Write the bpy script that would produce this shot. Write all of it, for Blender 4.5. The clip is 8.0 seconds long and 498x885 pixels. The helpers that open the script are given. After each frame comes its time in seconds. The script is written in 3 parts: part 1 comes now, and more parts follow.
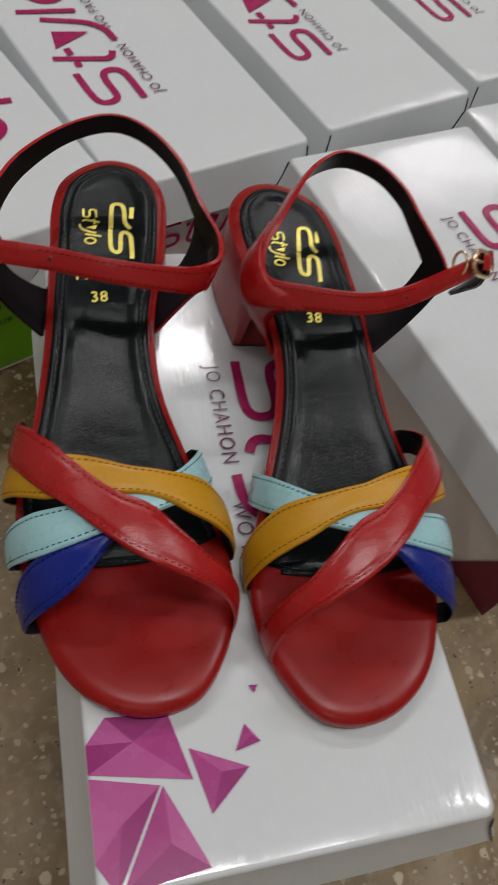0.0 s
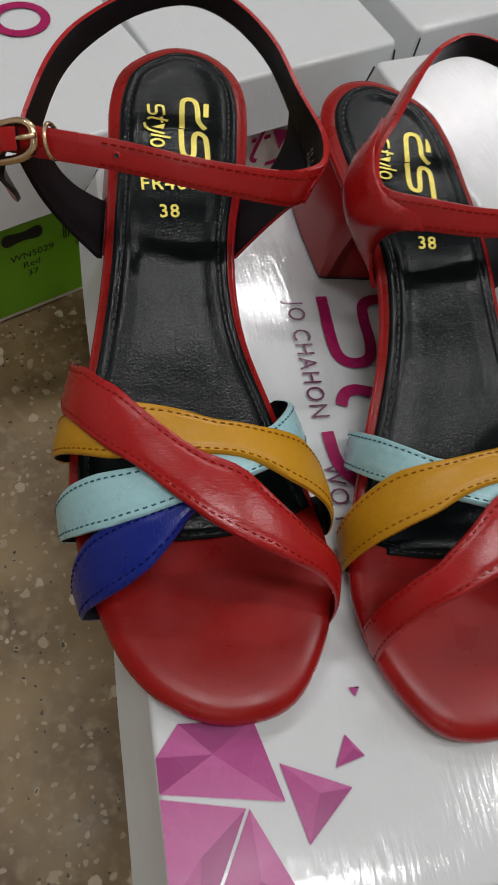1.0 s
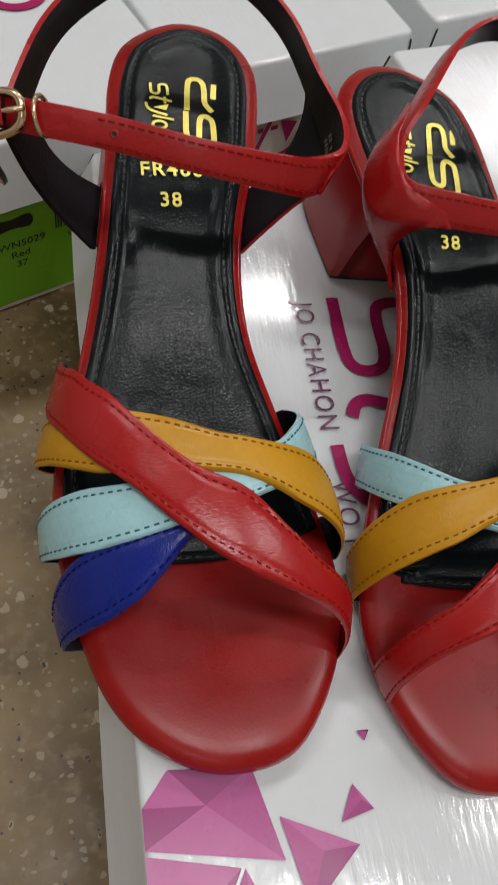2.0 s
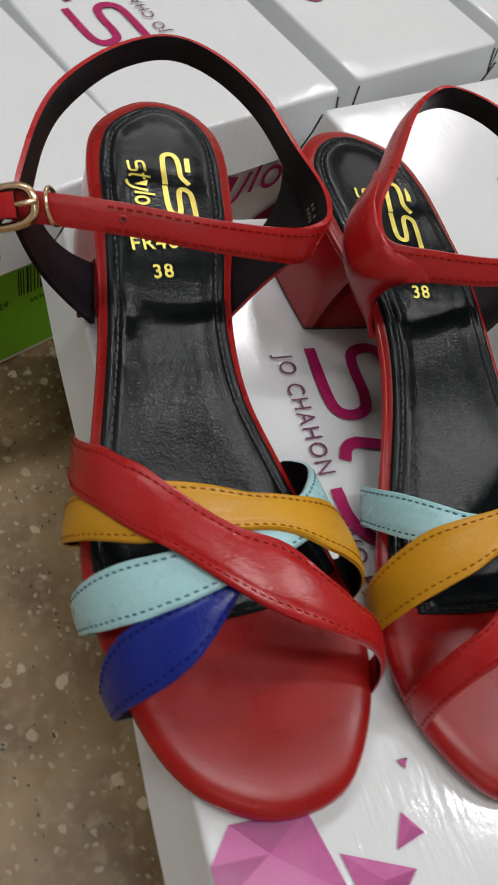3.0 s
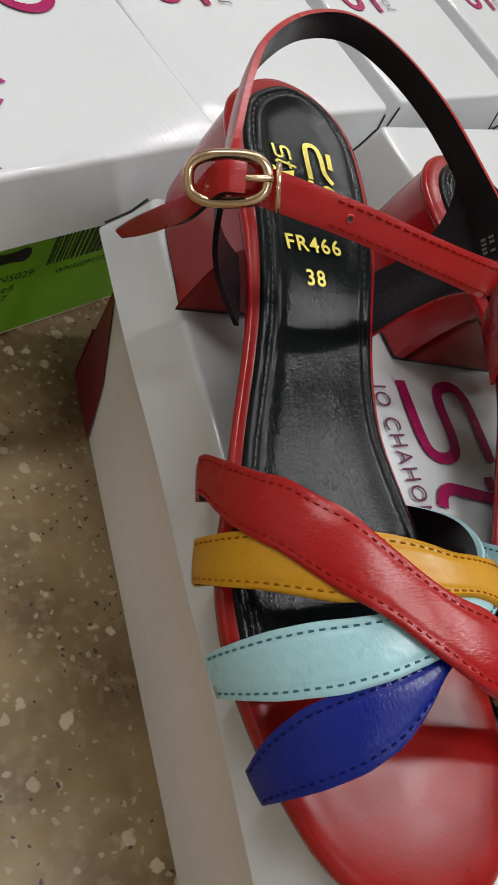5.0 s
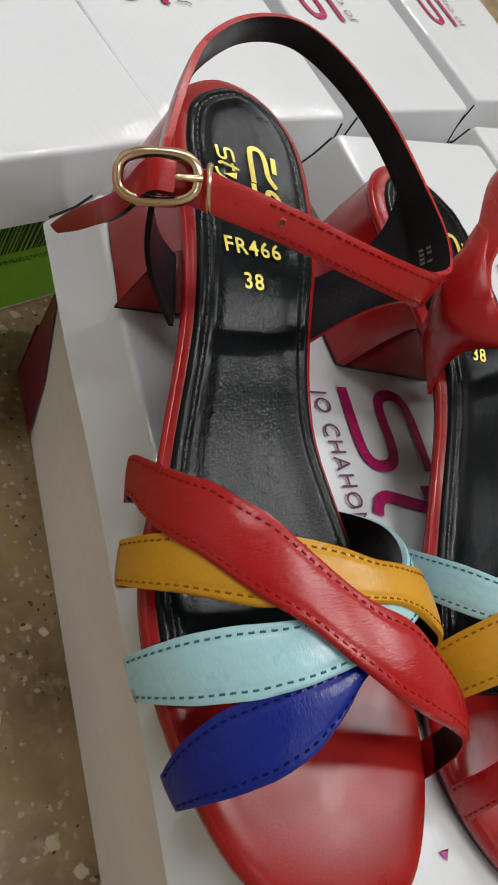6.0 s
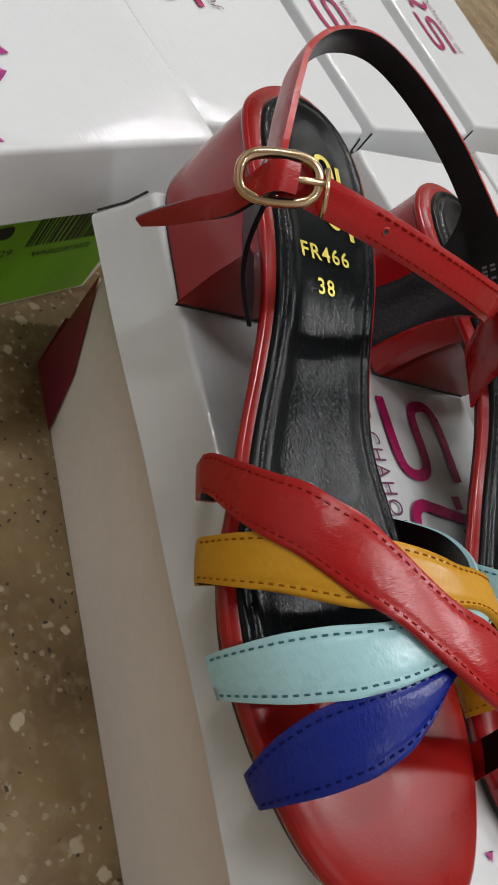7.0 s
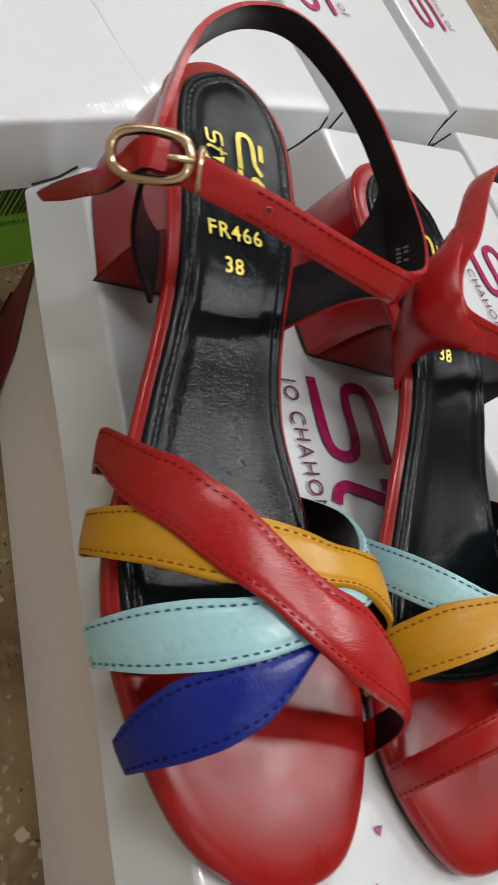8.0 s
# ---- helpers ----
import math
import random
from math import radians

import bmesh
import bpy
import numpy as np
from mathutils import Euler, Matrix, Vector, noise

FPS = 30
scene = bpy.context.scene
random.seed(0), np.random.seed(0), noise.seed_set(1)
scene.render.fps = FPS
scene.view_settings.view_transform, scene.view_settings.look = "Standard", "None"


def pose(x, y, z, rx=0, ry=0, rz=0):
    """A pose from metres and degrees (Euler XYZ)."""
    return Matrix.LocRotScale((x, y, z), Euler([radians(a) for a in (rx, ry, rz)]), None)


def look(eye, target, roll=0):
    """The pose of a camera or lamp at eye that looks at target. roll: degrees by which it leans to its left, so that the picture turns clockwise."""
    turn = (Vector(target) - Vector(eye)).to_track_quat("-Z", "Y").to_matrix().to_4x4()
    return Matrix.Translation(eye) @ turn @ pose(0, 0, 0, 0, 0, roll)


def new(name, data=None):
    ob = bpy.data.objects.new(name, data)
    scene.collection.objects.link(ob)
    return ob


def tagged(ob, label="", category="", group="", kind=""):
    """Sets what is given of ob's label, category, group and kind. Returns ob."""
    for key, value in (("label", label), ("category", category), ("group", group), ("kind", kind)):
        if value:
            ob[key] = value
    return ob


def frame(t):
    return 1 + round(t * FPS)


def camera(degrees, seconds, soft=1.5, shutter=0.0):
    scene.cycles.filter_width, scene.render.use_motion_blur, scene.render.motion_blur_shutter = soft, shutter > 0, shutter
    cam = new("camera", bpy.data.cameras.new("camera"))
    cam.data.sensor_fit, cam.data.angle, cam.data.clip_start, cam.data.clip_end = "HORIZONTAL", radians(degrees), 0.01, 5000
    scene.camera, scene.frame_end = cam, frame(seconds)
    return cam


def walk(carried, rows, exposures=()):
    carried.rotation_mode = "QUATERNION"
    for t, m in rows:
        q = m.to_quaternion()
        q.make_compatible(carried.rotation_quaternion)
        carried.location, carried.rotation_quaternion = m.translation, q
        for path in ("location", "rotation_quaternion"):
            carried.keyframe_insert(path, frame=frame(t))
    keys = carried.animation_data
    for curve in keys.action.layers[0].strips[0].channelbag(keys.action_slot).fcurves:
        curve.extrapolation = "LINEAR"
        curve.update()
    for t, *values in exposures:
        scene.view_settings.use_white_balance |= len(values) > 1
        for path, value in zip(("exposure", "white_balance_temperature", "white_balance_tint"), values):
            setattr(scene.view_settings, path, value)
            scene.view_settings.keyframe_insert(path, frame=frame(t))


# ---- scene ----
cam = camera(36.9, 8.0, shutter=0.5)
PATH = [
    (0, (-0.0528, -0.0796, 0.4075), (0.4389, 0.8973, -1.267), 18.07),
    (0.5, (-0.0673, -0.0652, 0.3825), (0.4036, 0.8559, -1.3291), 18.68),
    (1, (-0.0661, -0.0483, 0.3567), (0.3629, 0.8255, -1.3904), 18.92),
    (1.5, (-0.0639, -0.0361, 0.3398), (0.3638, 0.8372, -1.4079), 20.11),
    (1.7, (-0.0617, -0.0352, 0.3357), (0.3603, 0.8208, -1.4219), 20.32),
    (2.8, (-0.089, -0.028, 0.3476), (0.5439, 0.8832, -1.3165), 25.58),
    (3, (-0.0959, -0.0253, 0.345), (0.5761, 0.8678, -1.3135), 24.18),
    (3.5, (-0.1248, 0.0121, 0.3422), (0.7541, 0.9133, -1.212), 29.08),
    (4, (-0.148, 0.0293, 0.3055), (0.9691, 0.7757, -1.1761), 41.03),
    (4.5, (-0.1619, 0.0321, 0.3015), (0.8989, 0.8125, -1.2037), 41.06),
    (4.7, (-0.1669, 0.0265, 0.2936), (0.8892, 0.7818, -1.2277), 43.59),
    (5.8, (-0.1623, 0.0183, 0.2955), (0.9707, 0.7877, -1.162), 47.87),
    (6, (-0.1583, 0.0193, 0.2972), (0.9897, 0.772, -1.1573), 48.79),
    (6.5, (-0.1824, 0.0282, 0.2828), (1.0659, 0.7829, -1.0855), 49.04),
    (7, (-0.1889, 0.0265, 0.2768), (1.0856, 0.7576, -1.0801), 53.73),
    (7.5, (-0.1825, 0.0239, 0.2779), (1.1269, 0.7292, -1.0593), 57.17),
    (8, (-0.1634, 0.0169, 0.2985), (1.0736, 0.7123, -1.1108), 55.58),
]
walk(cam, [(t, look(eye, target, roll)) for t, eye, target, roll in PATH], [(0.0, -0.40), (1.5, -0.20), (3.5, 0.04), (4.0, -0.02), (4.5, 0.13), (6.5, 0.22), (7.5, 0.07), (8.0, 0.24)])
OVER, EAST, FAR, CORNER, NEAR, WEST = 24.0, 28.0, 30.0, 18.0, 8.0, 20.0
TUBE = (1.0, 0.99, 1.0)

# ---- world, lights ----
world = bpy.data.worlds.new("world")
world.use_nodes = True
world.node_tree.nodes["Background"].inputs[0].default_value = (0.9, 0.95, 1.0, 1)
world.node_tree.nodes["Background"].inputs[1].default_value = 0.02


def lamp(name, at, target, size_x, size_y, watts, colour):
    data = bpy.data.lights.new(name, "AREA")
    data.shape, data.size, data.size_y, data.energy, data.color = "RECTANGLE", size_x, size_y, watts, colour
    ob = new(name, data)
    ob.matrix_world = look(at, target)
    return ob


lamp("tube_glow_over", (0.20, -0.30, 2.66), (0.20, -0.30, 0), 1.2, 0.06, OVER, TUBE)
lamp("tube_glow_east", (2.00, -0.10, 2.66), (2.00, -0.10, 0), 1.2, 0.06, EAST, TUBE)
lamp("tube_glow_far", (0.8, 2.10, 2.66), (0.8, 2.10, 0), 1.2, 0.06, FAR, TUBE)
lamp("tube_glow_corner", (2.5, 3.45, 2.66), (2.5, 3.45, 0), 1.2, 0.06, CORNER, TUBE)
# unseen fill lamp, added to brighten the box fronts and shaded parts
lamp("fill_glow_near", (-0.6, -1.9, 2.66), (-0.6, -1.9, 0), 1.2, 0.06, NEAR, TUBE)
# second added fill, lifts the floor and box sides on the left
lamp("fill_glow_west", (-1.3, 1.3, 2.66), (-1.3, 1.3, 0), 1.2, 0.06, WEST, TUBE)


# ---- materials ----
def material(name, colour, rough=0.5, metal=0.0, spread=0.12, grain=60.0, bump=0.0, bump_scale=300.0, coat=0.0, stain=0.0, kind="NOISE", stretch=(1, 1, 1), shine=0.5, wave=0.0, wave_scale=26.0):
    m = bpy.data.materials.new(name)
    m.use_nodes = True
    n, l = m.node_tree.nodes, m.node_tree.links
    b = n["Principled BSDF"]
    b.inputs["Roughness"].default_value, b.inputs["Metallic"].default_value = rough, metal
    b.inputs["Coat Weight"].default_value, b.inputs["Specular IOR Level"].default_value = coat, shine
    b.inputs["Coat Roughness"].default_value = 0.12
    co = n.new("ShaderNodeTexCoord")
    big, fine = n.new("ShaderNodeTexNoise"), n.new("ShaderNodeTexNoise")
    big.inputs["Scale"].default_value, fine.inputs["Scale"].default_value = grain, grain * 9
    big.inputs["Detail"].default_value = fine.inputs["Detail"].default_value = 4
    l.new(co.outputs["Object"], big.inputs["Vector"]), l.new(co.outputs["Object"], fine.inputs["Vector"])
    add = n.new("ShaderNodeMath")
    add.operation = "ADD"
    l.new(big.outputs["Fac"], add.inputs[0]), l.new(fine.outputs["Fac"], add.inputs[1])
    ramp = n.new("ShaderNodeMapRange")
    ramp.inputs["From Min"].default_value, ramp.inputs["From Max"].default_value = 0.6, 1.4
    ramp.inputs["To Min"].default_value, ramp.inputs["To Max"].default_value = 1 - spread, 1 + spread
    l.new(add.outputs[0], ramp.inputs["Value"])
    mix = n.new("ShaderNodeVectorMath")
    mix.operation = "SCALE"
    mix.inputs[0].default_value = colour
    l.new(ramp.outputs[0], mix.inputs["Scale"])
    l.new(mix.outputs[0], b.inputs["Base Color"])
    rr = n.new("ShaderNodeMapRange")
    rr.inputs["From Min"].default_value, rr.inputs["From Max"].default_value = 0.3, 0.7
    rr.inputs["To Min"].default_value, rr.inputs["To Max"].default_value = rough * 0.8, min(1, rough * 1.25)
    l.new(big.outputs["Fac"], rr.inputs["Value"]), l.new(rr.outputs[0], b.inputs["Roughness"])
    if bump:
        if kind == "NOISE":
            tex = n.new("ShaderNodeTexNoise")
            tex.inputs["Detail"].default_value = 3
            out = tex.outputs["Fac"]
        else:
            tex = n.new("ShaderNodeTexVoronoi")
            out = tex.outputs["Distance"]
        tex.inputs["Scale"].default_value = bump_scale
        mp = n.new("ShaderNodeMapping")
        mp.inputs["Scale"].default_value = stretch
        l.new(co.outputs["Object"], mp.inputs["Vector"]), l.new(mp.outputs[0], tex.inputs["Vector"])
        bp = n.new("ShaderNodeBump")
        bp.inputs["Strength"].default_value, bp.inputs["Distance"].default_value = bump, 0.0004
        l.new(out, bp.inputs["Height"]), l.new(bp.outputs[0], b.inputs["Normal"])
        if wave:
            slow, bw = n.new("ShaderNodeTexNoise"), n.new("ShaderNodeBump")
            slow.inputs["Scale"].default_value, slow.inputs["Detail"].default_value = wave_scale, 2.0
            bw.inputs["Strength"].default_value, bw.inputs["Distance"].default_value = wave, 0.003
            l.new(co.outputs["Object"], slow.inputs["Vector"])
            l.new(slow.outputs["Fac"], bw.inputs["Height"]), l.new(bw.outputs[0], bp.inputs["Normal"])
    return m


RED = material("red_leather", (0.34, 0.007, 0.008), 0.27, shine=0.45, wave=0.08, wave_scale=140.0, spread=0.08, bump=0.22, bump_scale=1300, stretch=(0.5, 1.6, 1.0))
RED_RIM = material("red_edge_leather", (0.31, 0.008, 0.010), 0.20, spread=0.08, bump=0.15, bump_scale=1300)
RED_FOOT = material("red_footbed_leather", (0.25, 0.007, 0.006), 0.29, shine=0.27, spread=0.08, bump=0.09, bump_scale=1500)
MUSTARD = material("mustard_leather", (0.52, 0.255, 0.010), 0.38, shine=0.42, spread=0.08, wave=0.06, wave_scale=140.0, bump=0.20, bump_scale=1300, stretch=(1.6, 0.5, 1.0))
AQUA = material("light_blue_leather", (0.34, 0.58, 0.62), 0.27, spread=0.06, wave=0.10, wave_scale=140.0, bump=0.16, bump_scale=1300, stretch=(1.6, 0.5, 1.0))
BLUE = material("royal_blue_leather", (0.003, 0.014, 0.19), 0.28, shine=0.4, spread=0.10, wave=0.08, wave_scale=140.0, bump=0.32, bump_scale=1300, stretch=(1.8, 0.5, 1.0))
BLACK = material("black_padded_leather", (0.005, 0.007, 0.008), 0.16, spread=0.2, bump=0.34, bump_scale=1350, shine=0.165, wave=0.12, wave_scale=95.0, stretch=(0.9, 1.1, 1.0))
LINING = material("black_lining", (0.010, 0.008, 0.010), 0.34, spread=0.2, bump=0.3, bump_scale=900, shine=0.15)
TREAD = material("dark_outsole_rubber", (0.03, 0.022, 0.018), 0.6, bump=0.2)
GOLD = material("gold_buckle_metal", (0.78, 0.58, 0.38), 0.2, metal=1.0, spread=0.05)
FOIL = material("gold_foil_print", (0.78, 0.66, 0.13), 0.36, metal=0.35, spread=0.2, grain=300, bump=0.3, bump_scale=900)
CARD = material("white_laminated_card", (0.615, 0.64, 0.65), 0.11, spread=0.02, grain=18, bump=0.36, bump_scale=90, stretch=(5.0, 0.9, 1.0), wave=0.10)
CARD_RAW = material("white_card_side", (0.78, 0.735, 0.70), 0.42, spread=0.05, grain=22, bump=0.05, bump_scale=120, wave=0.3)
BURGUNDY = material("burgundy_printed_card", (0.18, 0.012, 0.035), 0.38, spread=0.1, grain=25)
GREEN = material("green_paper_label", (0.15, 0.38, 0.013), 0.5, spread=0.07, grain=30)
INK = material("black_label_ink", (0.012, 0.014, 0.010), 0.5)
MAGENTA_DEEP = material("deep_magenta_print", (0.33, 0.014, 0.095), 0.26, shine=0.25, spread=0.05)
PINK = material("pink_facet_print", (0.43, 0.085, 0.26), 0.26, shine=0.25, spread=0.06)
PINK_MID = material("mid_pink_facet_print", (0.36, 0.045, 0.20), 0.26, shine=0.25, spread=0.06)
PLUM = material("plum_facet_print", (0.28, 0.028, 0.155), 0.26, shine=0.25, spread=0.06)
TEXT_INK = material("purple_grey_print", (0.13, 0.04, 0.09), 0.3, spread=0.05)
THREAD_RED = material("dark_red_thread", (0.25, 0.008, 0.004), 0.8, shine=0.1)
THREAD_MUSTARD = material("brown_thread", (0.27, 0.10, 0.004), 0.8, shine=0.1)
THREAD_AQUA = material("slate_thread", (0.05, 0.13, 0.16), 0.8, shine=0.1)
THREAD_BLUE = material("navy_thread", (0.004, 0.007, 0.085), 0.8, shine=0.1)
THREAD_BLACK = material("black_thread", (0.006, 0.006, 0.007), 0.45)
PALE = material("pale_stamp_ink", (0.13, 0.12, 0.12), 0.5)
WALL = material("cream_wall_paint", (0.60, 0.58, 0.54), 0.7, spread=0.05, grain=3)
CEIL = material("white_ceiling_paint", (0.74, 0.74, 0.73), 0.8, spread=0.04, grain=3)


def terrazzo():
    m = bpy.data.materials.new("terrazzo")
    m.use_nodes = True
    n, l = m.node_tree.nodes, m.node_tree.links
    b = n["Principled BSDF"]
    co = n.new("ShaderNodeTexCoord")

    def noise_at(scale, detail=4.0):
        t = n.new("ShaderNodeTexNoise")
        t.inputs["Scale"].default_value, t.inputs["Detail"].default_value = scale, detail
        l.new(co.outputs["Object"], t.inputs["Vector"])
        return t

    def mixed(fac, a, c):
        x = n.new("ShaderNodeMix")
        x.data_type = "RGBA"
        l.new(fac, x.inputs["Factor"])
        for sock, v in ((x.inputs[6], a), (x.inputs[7], c)):
            if isinstance(v, tuple):
                sock.default_value = v
            else:
                l.new(v, sock)
        return x.outputs[2]

    def step(value, lo, hi, a=0.0, c=1.0):
        r = n.new("ShaderNodeMapRange")
        r.inputs["From Min"].default_value, r.inputs["From Max"].default_value = lo, hi
        r.inputs["To Min"].default_value, r.inputs["To Max"].default_value = a, c
        l.new(value, r.inputs["Value"])
        return r.outputs[0]

    warp = noise_at(170.0)
    wv = n.new("ShaderNodeVectorMath")
    wv.operation = "MULTIPLY_ADD"
    wv.inputs[1].default_value = (0.0055, 0.0055, 0.0055)
    l.new(warp.outputs["Color"], wv.inputs[0]), l.new(co.outputs["Object"], wv.inputs[2])

    def chips(scale, edge, keep):
        v = n.new("ShaderNodeTexVoronoi")
        v.inputs["Scale"].default_value = scale
        l.new(wv.outputs[0], v.inputs["Vector"])
        sep = n.new("ShaderNodeSeparateColor")
        l.new(v.outputs["Color"], sep.inputs[0])
        inside = step(v.outputs["Distance"], edge, edge * 0.8)
        some = step(sep.outputs[0], keep, keep + 0.01)
        mul = n.new("ShaderNodeMath")
        mul.operation = "MULTIPLY"
        l.new(inside, mul.inputs[0]), l.new(some, mul.inputs[1])
        return mul.outputs[0], sep.outputs[1]

    base = mixed(step(noise_at(22.0).outputs["Fac"], 0.35, 0.65), (0.112, 0.068, 0.026, 1), (0.240, 0.166, 0.075, 1))
    base = mixed(step(noise_at(160.0).outputs["Fac"], 0.5, 0.72), base, (0.23, 0.172, 0.094, 1))
    small, tone = chips(270.0, 0.34, 0.66)
    base = mixed(small, base, (0.30, 0.245, 0.16, 1))
    bigc, tone2 = chips(125.0, 0.38, 0.82)
    base = mixed(bigc, base, mixed(tone2, (0.46, 0.39, 0.27, 1), (0.30, 0.235, 0.145, 1)))
    dark, _ = chips(300.0, 0.24, 0.80)
    base = mixed(dark, base, (0.035, 0.028, 0.020, 1))
    l.new(base, b.inputs["Base Color"])
    l.new(step(noise_at(40.0).outputs["Fac"], 0.3, 0.7, 0.35, 0.6), b.inputs["Roughness"])
    bp = n.new("ShaderNodeBump")
    bp.inputs["Strength"].default_value, bp.inputs["Distance"].default_value = 0.25, 0.0006
    l.new(noise_at(140.0).outputs["Fac"], bp.inputs["Height"]), l.new(bp.outputs[0], b.inputs["Normal"])
    return m


FLOOR = terrazzo()


# ---- mesh helpers ----
def part(name, bm, mats, parent=None, label="", smooth=True):
    me = bpy.data.meshes.new(name)
    bmesh.ops.recalc_face_normals(bm, faces=bm.faces)
    bm.to_mesh(me)
    bm.free()
    for m in (mats if isinstance(mats, (list, tuple)) else [mats]):
        me.materials.append(m)
    if smooth:
        me.polygons.foreach_set("use_smooth", [True] * len(me.polygons))
    ob = new(name, me)
    ob.parent = parent
    if label:
        ob["label"] = label
    return ob


def sharp(ob, degrees=35):
    ob.data.set_sharp_from_angle(angle=radians(degrees))
    return ob


def grid(bm, rows, closed_u=False, closed_v=False, mat=0):
    vs = [[bm.verts.new(p) for p in r] for r in rows]
    nu, nv = len(vs), len(vs[0])
    faces = []
    for i in range(nu if closed_u else nu - 1):
        for j in range(nv if closed_v else nv - 1):
            q = [vs[i][j], vs[(i + 1) % nu][j], vs[(i + 1) % nu][(j + 1) % nv], vs[i][(j + 1) % nv]]
            f = bm.faces.new(q)
            f.material_index = mat
            faces.append(f)
    return vs, faces


def spline(points, n, closed=False):
    """Catmull-Rom through the points, n samples."""
    P = [Vector(p) for p in points]
    k = len(P)
    out = []
    spans = k if closed else k - 1
    for i in range(n):
        u = i / n * spans if closed else i / (n - 1) * spans
        s = min(int(u), spans - 1)
        f = u - s
        if closed:
            a, b, c, d = (P[(s + j) % k] for j in (-1, 0, 1, 2))
        else:
            b, c = P[s], P[s + 1]
            a = P[s - 1] if s else b * 2 - c
            d = P[s + 2] if s + 2 < k else c * 2 - b
        out.append(0.5 * (2 * b + (c - a) * f + (2 * a - 5 * b + 4 * c - d) * f * f + (3 * b - a - 3 * c + d) * f ** 3))
    return out


def table(keys, y):
    """Smooth interpolation in rows of (key, value)."""
    if y <= keys[0][0]:
        return keys[0][1]
    for (a, va), (b, vb) in zip(keys, keys[1:]):
        if y <= b:
            f = (y - a) / (b - a)
            return va + (vb - va) * f
    return keys[-1][1]


def smooth_table(keys, y, r=0.006, n=7):
    return sum(table(keys, y + r * (2 * i / (n - 1) - 1)) for i in range(n)) / n


def slab(bm, a, b, bevel=0.0):
    """A box from corner a to corner b."""
    r = bmesh.ops.create_cube(bm, size=1)
    for v in r["verts"]:
        v.co = Vector([a[i] + (b[i] - a[i]) * (v.co[i] + 0.5) for i in range(3)])
    if bevel:
        es = list({e for v in r["verts"] for e in v.link_edges})
        bmesh.ops.bevel(bm, geom=es, offset=bevel, segments=2, affect="EDGES")


def stroke(bm, path, width, z=0.0, closed=False):
    """A flat ribbon along a path in the plane."""
    P = [Vector((x, y, z)) for x, y in path]
    n = len(P)
    L, Rr = [], []
    for i in range(n):
        a = P[(i - 1) % n] if closed or i else P[i]
        b = P[(i + 1) % n] if closed or i < n - 1 else P[i]
        t = (b - a).normalized()
        s = Vector((-t.y, t.x, 0)) * width / 2
        L.append(bm.verts.new(P[i] + s)), Rr.append(bm.verts.new(P[i] - s))
    for i in range(n if closed else n - 1):
        j = (i + 1) % n
        bm.faces.new([L[i], L[j], Rr[j], Rr[i]])


def poly(bm, pts, z=0.0, mat=0):
    f = bm.faces.new([bm.verts.new((x, y, z)) for x, y in pts])
    f.material_index = mat
    return f


def lettering(name, body, height, mat, parent, m, label="", spacing=1.0, run=0.0):
    """Words in the built-in font as a flat mesh; m places it, cap height as given."""
    cu = bpy.data.curves.new(name, "FONT")
    cu.body, cu.size = body, height / 0.69
    cu.resolution_u, cu.space_character = 3, spacing
    tmp = new(name, cu)
    me = bpy.data.meshes.new_from_object(tmp)
    bpy.data.objects.remove(tmp)
    me.name = name
    me.materials.clear()
    me.materials.append(mat)
    if run:
        me.transform(Matrix.Diagonal((run / max(v.co.x for v in me.vertices), 1, 1, 1)))
    me.transform(m)
    ob = new(name, me)
    ob.parent = parent
    if label:
        ob["label"] = label
    return ob


# ---- the room ----
def wall_slab(name, a, b, mat, label, category):
    bm = bmesh.new()
    slab(bm, a, b)
    return tagged(part(name, bm, mat, smooth=False), label, category, kind="structure")


wall_slab("floor", (-2.5, -2.5, -0.1), (4.2, 4.4, 0.0), FLOOR, "worn brown terrazzo floor with pale stone chips", "floor")
wall_slab("wall_north", (-2.6, 4.4, -0.1), (4.3, 4.5, 2.8), WALL, "plain cream painted shop wall", "wall")
wall_slab("wall_south", (-2.6, -2.6, -0.1), (4.3, -2.5, 2.8), WALL, "plain cream painted shop wall", "wall")
wall_slab("wall_east", (4.2, -2.5, -0.1), (4.3, 4.4, 2.8), WALL, "plain cream painted shop wall", "wall")
wall_slab("wall_west", (-2.6, -2.5, -0.1), (-2.5, 4.4, 2.8), WALL, "plain cream painted shop wall", "wall")
wall_slab("ceiling", (-2.6, -2.6, 2.8), (4.3, 4.5, 2.9), CEIL, "plain dull white painted ceiling", "ceiling")


# ---- shoe boxes ----
def rounded_rect(hx, hy, r, n=4):
    pts = []
    for cx, cy, a0 in ((hx - r, hy - r, 0), (-hx + r, hy - r, 90), (-hx + r, -hy + r, 180), (hx - r, -hy + r, 270)):
        for i in range(n + 1):
            a = radians(a0 + 90 * i / n)
            pts.append((cx + r * math.cos(a), cy + r * math.sin(a)))
    return pts


def dense(pts, step=0.012):
    out = []
    for (x0, y0), (x1, y1) in zip(pts, pts[1:] + pts[:1]):
        k = max(1, int(math.hypot(x1 - x0, y1 - y0) / step))
        out += [(x0 + (x1 - x0) * i / k, y0 + (y1 - y0) * i / k) for i in range(k)]
    return out


HY = 0.146


